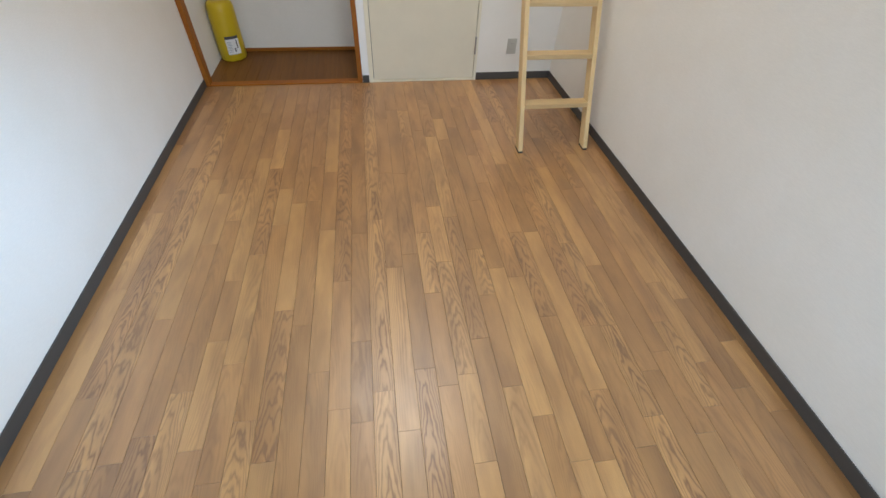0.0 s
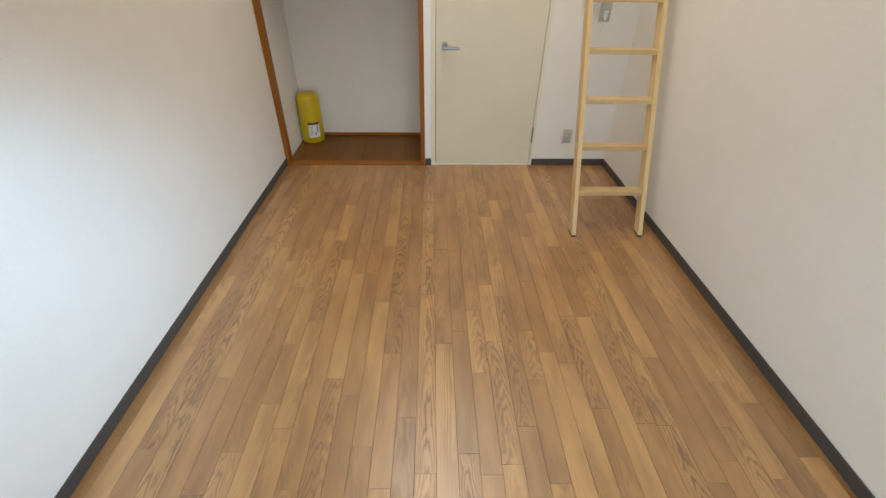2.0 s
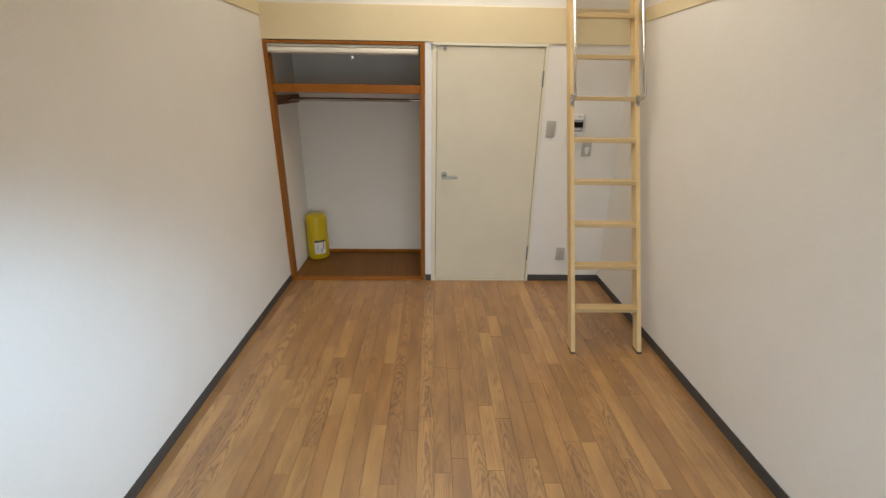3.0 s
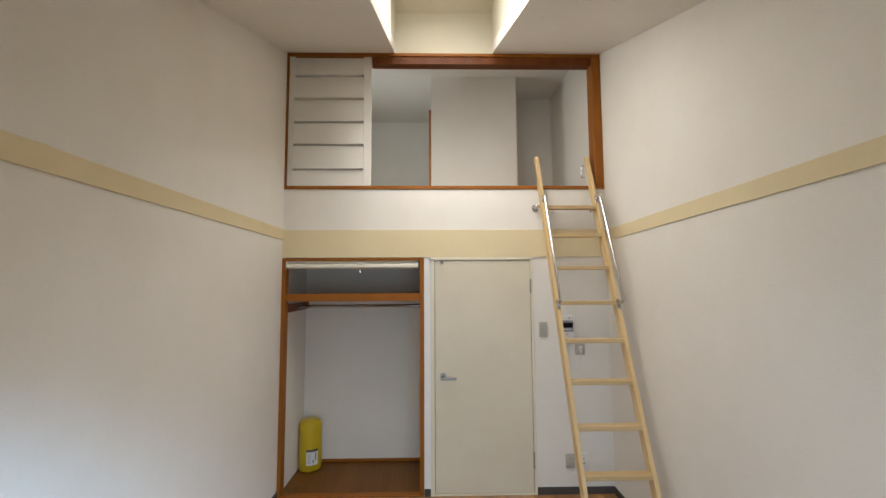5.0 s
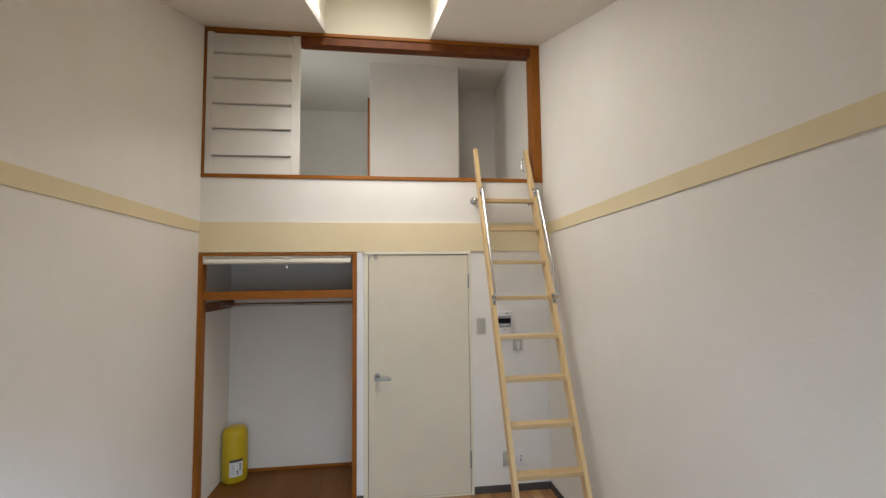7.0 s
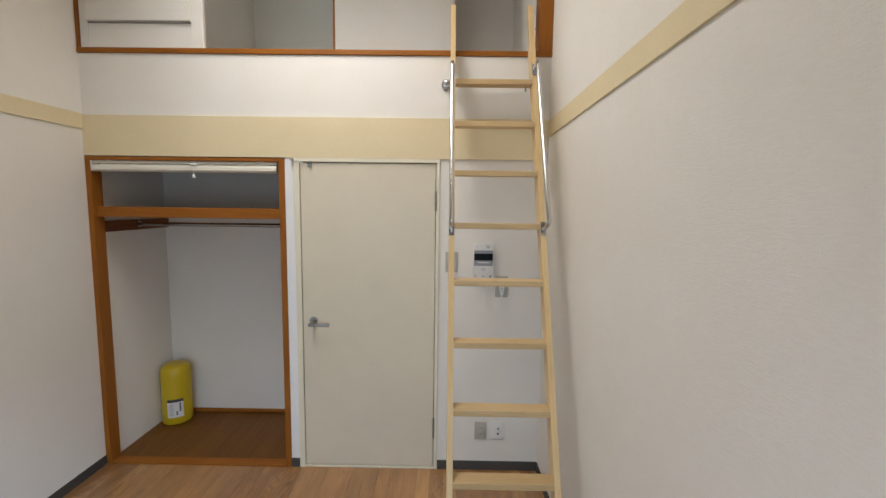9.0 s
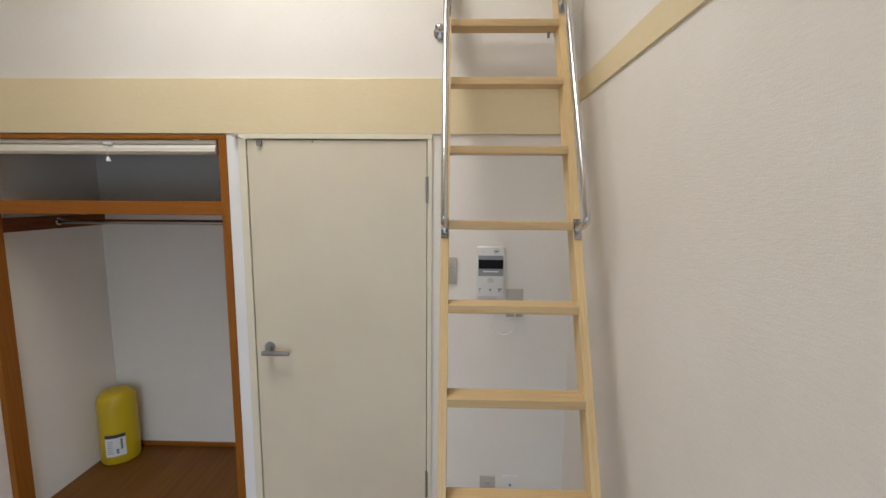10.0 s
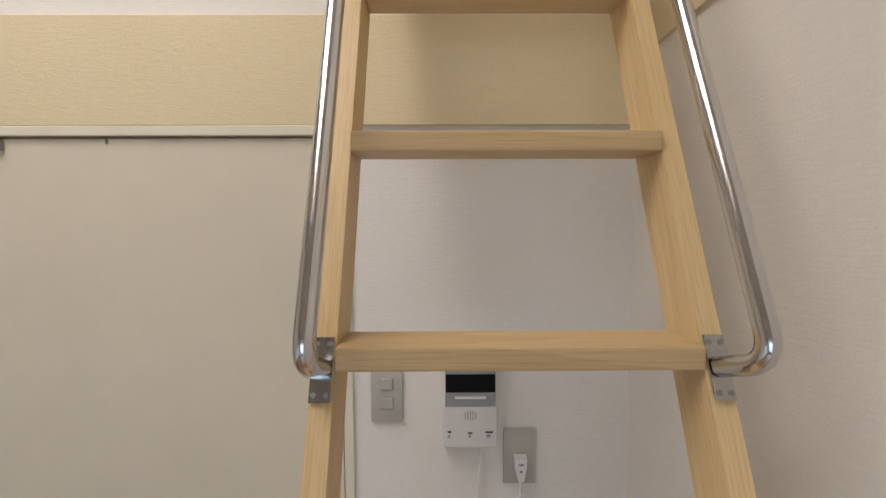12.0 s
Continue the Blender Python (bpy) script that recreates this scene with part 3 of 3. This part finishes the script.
def roll():
    c, r, h = (0.109, 0.560, 0.0035), 0.105, 0.46
    t = thing("yellow_roll", c, "yellow vinyl roll with a white label in the closet corner", "roll")
    prof = [(0.085, 0.0), (r - 0.006, 0.006), (r, 0.02), (r + 0.002, 0.13), (r - 0.001, 0.27), (r, 0.38), (r - 0.002, h - 0.05), (r - 0.010, h - 0.025), (r - 0.03, h - 0.006), (r - 0.06, h), (0.02, h - 0.004)]
    bm = lathe(prof, c, 48)
    for v in bm.verts:
        a = math.atan2(v.co.y - c[1], v.co.x - c[0])
        k = 1 + 0.018 * math.sin(3 * a + 0.6) + 0.006 * math.sin(7 * a + v.co.z * 9)
        v.co.x, v.co.y = c[0] + (v.co.x - c[0]) * k, c[1] + (v.co.y - c[1]) * k
    part("wrapping", bm, M_YELLOW, t, smooth=True)

    def sheet(name, a0, a1, z0, z1, lift, material, label=""):
        bm = bmesh.new()
        n = 14
        vs = []
        for i in range(n + 1):
            a = radians(a0 + (a1 - a0) * i / n)
            k = 1 + 0.018 * math.sin(3 * a + 0.6)
            rr = (r + 0.002) * k + 0.0015 + lift
            vs.append([bm.verts.new((c[0] + rr * math.cos(a), c[1] + rr * math.sin(a), c[2] + z)) for z in (z0, z1)])
        for p, q in zip(vs, vs[1:]):
            bm.faces.new((p[0], q[0], q[1], p[1]))
        part(name, bm, material, t, label)

    sheet("label", -92, -35, 0.065, 0.205, 0.001, M_LABEL, "white paper label")
    sheet("label_header", -92, -35, 0.186, 0.208, 0.002, M_INK, "black printed strip")
    for i in range(5):
        sheet("print_line", -50, -44, 0.165 - i * 0.014, 0.176 - i * 0.014, 0.002, M_INK)
    for i in range(2):
        sheet("print_line", -62, -55, 0.085 + i * 0.016, 0.097 + i * 0.016, 0.002, M_INK)
    for i in range(7):
        sheet("print_line", -86, -70, 0.085 + i * 0.013, 0.089 + i * 0.013, 0.002, M_SCREEN)


roll()

# ---- door ----
door = thing("door_1", (1.7, 0.03, 0.0), "closed cream sheet door with a lever handle", "door", "structure")
part("frame_jamb", box(DR_L, 1.302, -0.010, 0.115, 0.0, DR_TOP - 0.0225, 0.002), M_DFRAME, door)
part("frame_jamb", box(2.130, DR_R, -0.010, 0.115, 0.0, DR_TOP - 0.0225, 0.002), M_DFRAME, door)
part("frame_head", box(DR_L, DR_R, -0.012, 0.115, DR_TOP - 0.0225, DR_TOP, 0.002), M_DFRAME, door)
part("threshold", box(1.302, 2.130, -0.006, 0.06, 0.0, 0.014, 0.002), M_DFRAME, door)
part("stop", boxes([(1.302, 1.312, 0.04, 0.11, 0.014, DR_TOP - 0.0225), (2.120, 2.130, 0.04, 0.11, 0.014, DR_TOP - 0.0225), (1.312, 2.120, 0.04, 0.11, 1.94, DR_TOP - 0.0225)]), M_RUBBER, door, "dark gap behind the leaf")
leaf = part("leaf", box(1.3055, 2.1265, -0.002, 0.038, 0.018, 1.9485, 0.0015), M_DOOR, door)
for z0, z1 in ((1.668, 1.787), (0.212, 0.345)):
    part("hinge", rod((2.1285, -0.010, z0), (2.1285, -0.010, z1), 0.0065, 14), M_STEEL, door, "grey steel hinge barrel", True)
lever = part("handle", rod((1.372, -0.002, 0.974), (1.372, -0.012, 0.974), 0.024, 28), M_STEEL, door, "satin metal lever handle", True)
part("neck", rod((1.372, -0.010, 0.972), (1.372, -0.050, 0.962), 0.011, 16), M_STEEL, lever, smooth=True)
part("lever", box(1.350, 1.482, -0.060, -0.044, 0.947, 0.967, 0.005, seg=2), M_STEEL, lever, smooth=True)
catch = part("catch", box(1.352, 1.378, -0.013, -0.002, 1.922, 1.946, 0.002), M_STEEL, door, "small grey door catch")
part("catch_pin", box(1.605, 1.611, -0.006, -0.002, 1.936, 1.9465, 0.001), M_STEEL, door)
part("corner_bracket", rod((1.262, -0.034, 1.966), (1.262, -0.004, 1.966), 0.0095, 18), M_PLATE, door, "small grey stop on the frame corner", True)
part("bracket_arm", rod((1.268, -0.022, 1.960), (1.33, -0.012, 1.946), 0.0025, 8), M_STEEL, door)

structure("hall_wall", boxes([(CL_R, W, 0.13, 0.16, 0, LOFT - 0.13)]), M_WALL, "plain wall closing the space behind the door")

# ---- fittings on the end wall ----
def switch():
    t = thing("light_switch", (2.227, 0, 1.355), "grey-beige light switch plate with two rocker keys", "switch")
    part("plate", box(2.1925, 2.2665, -0.009, 0.0, 1.292, 1.418, 0.004, seg=2), M_PLATE, t, smooth=True)
    for z in (1.336, 1.382):
        part("key_frame", box(2.2138, 2.2462, -0.0098, -0.0088, z - 0.0142, z + 0.0162, 0.0004), M_SCREEN, t)
        part("key", box(2.215, 2.245, -0.0125, -0.009, z - 0.013, z + 0.015, 0.002), M_PLATE, t)


def intercom():
    t = thing("intercom", (2.423, 0, 1.355), "white wall intercom with a black screen", "intercom")
    x0, x1, z0, z1 = 2.360, 2.487, 1.238, 1.472
    part("housing", box(x0, x1, -0.030, 0.0, z0, z1, 0.008, seg=3), M_WHITE, t, smooth=True)
    part("panel", box(x0 + 0.006, x1 - 0.006, -0.0315, -0.029, 1.337, 1.432, 0.001), M_SCREEN, t, "grey front panel")
    part("screen", box(x0 + 0.007, x1 - 0.007, -0.0330, -0.031, 1.371, 1.413, 0.0008), M_DARK, t, "black screen")
    part("nameplate", box(x0 + 0.028, x1 - 0.028, -0.0328, -0.031, 1.355, 1.361, 0.0006), M_WHITE, t)
    part("badge", rod((x1 - 0.039, -0.029, 1.453), (x1 - 0.039, -0.0312, 1.453), 0.011, 24), M_SCREEN, t)
    part("badge_face", rod((x1 - 0.039, -0.030, 1.453), (x1 - 0.039, -0.0318, 1.453), 0.0092, 24), M_WHITE, t)
    part("badge_print", box(x1 - 0.045, x1 - 0.033, -0.0323, -0.0316, 1.450, 1.455), M_INK, t)
    part("lamp", rod((x0 + 0.026, -0.029, 1.451), (x0 + 0.026, -0.0308, 1.451), 0.0016, 10), M_INK, t)
    for i in range(5):
        h = 0.011 if 0 < i < 4 else 0.008
        part("speaker_slot", box(2.4105 + i * 0.006, 2.4125 + i * 0.006, -0.0305, -0.029, 1.316 - h, 1.316 + h), M_SCREEN, t)
    for x, w, k in ((x0 + 0.011, 0.009, 0.010), (2.418, 0.010, 0.0), (x1 - 0.029, 0.018, 0.006)):
        part("button_print", box(x, x + w, -0.0306, -0.029, 1.2725 + k * 0.3, 1.2765 + k * 0.3), M_INK, t)
        part("button_print", box(x + 0.002, x + w * 0.65, -0.0306, -0.029, 1.264, 1.2705), M_SCREEN, t)


def outlet(name, x0, x1, z0, z1, material, label, holes):
    t = thing(name, ((x0 + x1) / 2, 0, (z0 + z1) / 2), label, "outlet")
    part("plate", box(x0, x1, -0.008, 0.0, z0, z1, 0.003, seg=2), material, t, smooth=True)
    cx = (x0 + x1) / 2
    if holes:
        part("socket", box(cx - 0.013, cx + 0.013, -0.0105, -0.007, z0 + 0.022, z1 - 0.022, 0.002), material, t)
    for z in holes:
        for dx in (-0.006, 0.004):
            part("slot", box(cx + dx, cx + dx + 0.002, -0.0112, -0.010, z - 0.004, z + 0.004), M_INK, t)
    return t


switch()
intercom()
outlet("wall_outlet", 2.503, 2.580, 1.139, 1.272, M_PLATE, "grey-beige wall outlet with a white plug in it", ())
outlet("wall_outlet", 2.393, 2.469, 0.208, 0.326, M_PLATE, "grey-beige double wall outlet near the floor", (0.245, 0.290))
tv = outlet("aerial_outlet", 2.503, 2.582, 0.210, 0.330, M_WHITE, "white aerial and telephone outlet near the floor", ())
part("jack", rod((2.5425, -0.010, 0.285), (2.5425, -0.016, 0.285), 0.006, 14), M_STEEL, tv)
part("jack_port", box(2.536, 2.549, -0.0100, -0.0075, 0.243, 0.255), M_INK, tv)

plug = thing("plug", (2.540, -0.01, 1.168), "white plug with its thin cable to the intercom", "plug")
part("plug_body", prism([(2.526, 1.213), (2.555, 1.213), (2.553, 1.185), (2.547, 1.158), (2.535, 1.158), (2.528, 1.185)], "y", -0.032, -0.0108), M_WHITE, plug)
part("plug_print", box(2.535, 2.547, -0.0328, -0.0318, 1.196, 1.201), M_SCREEN, plug)
part("plug_print", box(2.539, 2.543, -0.0328, -0.0318, 1.180, 1.185), M_INK, plug)
cable = [(2.541, -0.022, 1.159)]
for i in range(13):
    a = math.pi * i / 12
    cable.append((2.491 + 0.05 * math.cos(a), -0.020, 1.105 - 0.050 * math.sin(a)))
cable += [(2.443, -0.014, 1.16), (2.450, -0.012, 1.205), (2.452, -0.012, 1.240)]
part("cable", tube(cable, 0.0032, 8, 2, 0.01), M_WHITE, plug, "thin white cable", True)

# ---- ladder ----
LEAN_Y = 0.408                    # metres back for each metre up
tilt = math.atan(LEAN_Y)


def ladder():
    t = thing("loft_ladder", (2.443, -1.10, 0.0), "pale pine ladder with chrome handrails leaning on the loft", "ladder")
    front = lambda z: -1.152 + LEAN_Y * z
    deep = 0.088
    aside = lambda z: -0.002 * z                          # it leans a little towards the door
    for x, hook in ((2.2245, False), (2.6755, True)):
        x0, x1 = x - 0.0137, x + 0.0137
        top = 2.875
        prof = [(front(0.0), 0.012), (front(0.0) + deep * 0.85, 0.012), (front(2.60) + deep, 2.60), (front(2.62) + 0.075, 2.66), (front(top) + 0.060, top - 0.012), (front(top) + 0.045, top), (front(top) + 0.012, top), (front(top), top - 0.02)]
        bm = prism(prof, "x", x0, x1)
        for v in bm.verts:
            v.co.x += aside(v.co.z)
        bmesh.ops.bevel(bm, geom=bm.edges[:], offset=0.0022, segments=2, affect="EDGES", profile=0.6)
        lean = Matrix.Rotation(-tilt, 4, "X")
        bm.transform(lean.inverted())
        part("stile", bm, M_PINE, t).matrix_basis = lean
        part("foot", box(x0 - 0.001 + aside(0), x1 + 0.001 + aside(0), front(0) - 0.001, front(0) + deep * 0.85, 0.0, 0.014, 0.002), M_RUBBER, t, "dark rubber foot")
        # chrome handrail on the front edge
        out_low, out_high = Vector((0.014 if hook else -0.002, 0, 0)), Vector((0.005 if hook else -0.004, 0, 0))
        n = Vector((0, -math.cos(tilt), math.sin(tilt)))
        up = Vector((0, math.sin(tilt), math.cos(tilt)))
        lo, hi = Vector((x + aside(1.6), front(1.592), 1.592)), Vector((x + aside(2.455), front(2.455), 2.455))
        hr = part("handrail", tube([lo + n * 0.004, lo + n * 0.068 + out_low, hi + n * 0.068 + out_high, hi + n * 0.004], 0.0118, 18, 10, 0.046), M_CHROME, t, "bright chrome handrail", True)
        for c in (lo, hi):
            bm = box(-0.0125, 0.0125, -0.0015, 0.0, -0.036, 0.036, 0.0006)
            m = Matrix.Translation(c + n * 0.0016) @ Matrix.Rotation(-tilt, 4, "X")
            bm.transform(m)
            part("bracket", bm, M_ZINC, hr, "zinc bracket plate")
            for dx, dz in ((-0.007, -0.028), (0.007, -0.028), (-0.007, 0.028), (0.007, 0.028)):
                q = c + n * 0.003 + up * dz + Vector((dx, 0, 0))
                part("screw", rod(q, q + n * 0.0016, 0.0032, 10), M_STEEL, hr)
    for low in (0.256, 0.523, 0.787, 1.055, 1.322, 1.588, 1.854, 2.121, 2.366):
        z = low + 0.028
        part("tread", box(2.2380 + aside(z), 2.6620 + aside(z), front(low) + 0.001, front(low) + 0.078, low, z, 0.003, seg=2), M_PINEX, t)
    bm = box(2.6255, 2.6355, front(2.395) + 0.05, front(2.395) + 0.064, 2.345, 2.388, 0.002)
    part("hook", bm, M_STEEL, t)


ladder()

bar = thing("ladder_bar", (2.44, -0.05, 2.405), "chrome bar on two round wall flanges behind the ladder", "bar")
part("pole", rod((2.165, -0.062, 2.405), (2.725, -0.062, 2.405), 0.0125, 18), M_CHROME, bar, smooth=True)
for x in (2.185, 2.705):
    part("flange", rod((x, 0.0, 2.405), (x, -0.008, 2.405), 0.030, 28), M_CHROME, bar, smooth=True)
    part("arm", rod((x, -0.006, 2.405), (x, -0.062, 2.405), 0.011, 18), M_CHROME, bar, smooth=True)
    bm = bmesh.new()
    bmesh.ops.create_uvsphere(bm, u_segments=20, v_segments=12, radius=0.018, matrix=Matrix.Translation((x, -0.062, 2.405)))
    part("knuckle", bm, M_CHROME, bar, smooth=True)

# ---- skylight glazing and balcony window ----
sky_win = thing("window_2", (1.39, -1.1, 4.2), "sloping roof window over the skylight shaft", "window", "structure")
glass = part("pane", prism([(SH[2][0], SH[2][1] + 0.02), (SH[3][0], SH[3][1] + 0.02), (SH[3][0], SH[3][1] + 0.026), (SH[2][0], SH[2][1] + 0.026)], "x", SK_L - 0.02, SK_R + 0.02), M_GLASS, sky_win, "clear glass")
glass.visible_shadow = False

# ---- floor strips ----
strip_mesh = {}


def strip(width, length, material, key):
    k = (round(width, 4), length, key)
    if k not in strip_mesh:
        g = 0.0005
        bm = bmesh.new()
        c = 0.0006
        prof = [(-width / 2 + g, -0.006), (width / 2 - g, -0.006), (width / 2 - g, -c), (width / 2 - g - c, 0.0), (-width / 2 + g + c, 0.0), (-width / 2 + g, -c)]
        prism(prof, "y", -length / 2 + g, length / 2 - g, bm)
        strip_mesh[k] = mesh("floor_strip", bm, material)
    return strip_mesh[k]


# joints of the strips, column by column, metres from the end wall, and the figure of each strip between them
STRIP, FIRST = 0.0822, 0.0556
JOINTS = {-1: (2.55,), 0: (2.90,), 1: (2.60,), 2: (2.11,), 3: (2.27, 2.85), 4: (1.41, 2.77), 5: (1.28, 1.65, 2.62, 3.02),
          6: (1.07, 2.08, 2.41, 2.84), 7: (0.72, 2.52), 8: (0.35, 1.40, 1.71, 2.76, 3.07), 9: (1.54, 2.28, 2.91), 10: (2.37,),
          11: (0.45, 1.25, 1.78, 2.60), 12: (2.14, 2.76), 13: (1.82, 2.48), 14: (2.71,), 15: (2.08, 2.87), 16: (2.00,),
          17: (0.51, 0.88, 1.85, 2.26), 18: (1.64, 2.07, 2.68, 3.01), 19: (1.74,), 20: (0.65, 0.94, 2.00, 2.30), 21: (2.14, 2.88),
          22: (0.48, 3.05), 23: (1.90, 2.45), 24: (2.81,), 25: (2.52,), 26: (2.01,), 27: (1.32, 2.18, 2.76), 28: (2.68,),
          29: (1.55, 2.54, 2.93), 30: (2.32, 2.75), 31: (2.43,), 32: (1.61, 2.67, 2.98)}
LOOKS = ("mm sm bd ff smd mdl madad mlmlb mlm mdldad mlbl ms msmsb bms mdb ff msl dl madad mlals ll mldad dls mll mbs sl bd ff "
         "mlms dl bmad llm lm mdld m").split()
rng = random.Random(7)
END = -(BACK - 0.1)
for c in range(-1, 34):
    x0, x1 = max(0.0, FIRST + c * STRIP), min(W, FIRST + (c + 1) * STRIP)
    if x1 - x0 < 0.004:
        continue
    looks = LOOKS[c + 1]
    known = [0.0, *JOINTS.get(c, ()), END]
    for look_code, a, b in zip(looks, known, known[1:]):
        cuts = [a]
        while b - cuts[-1] > 1.15:
            cuts.append(round(cuts[-1] + rng.uniform(0.3, 0.85), 3))
        cuts.append(b)
        for p, q in zip(cuts, cuts[1:]):
            code = look_code if q == b or look_code == "f" else rng.choice("ddmmmlb")
            ob = new("floor_strip", strip(x1 - x0, round(q - p, 3), OAK[code], code))
            ob.location = ((x0 + x1) / 2, -(p + q) / 2, 0.0)
            ob.parent = floor

x = 0.0
while x < CL_R - 0.01:
    w = min(0.0909, CL_R - 0.004 - x)
    if w < 0.01:
        break
    ob = new("floor_strip", strip(w, round(CL_BACK - 0.06, 3), M_CFLOOR, "closet"))
    ob.location = (x + w / 2, 0.06 + (CL_BACK - 0.06) / 2, 0.0035)
    ob.parent = closet_floor
    x += w
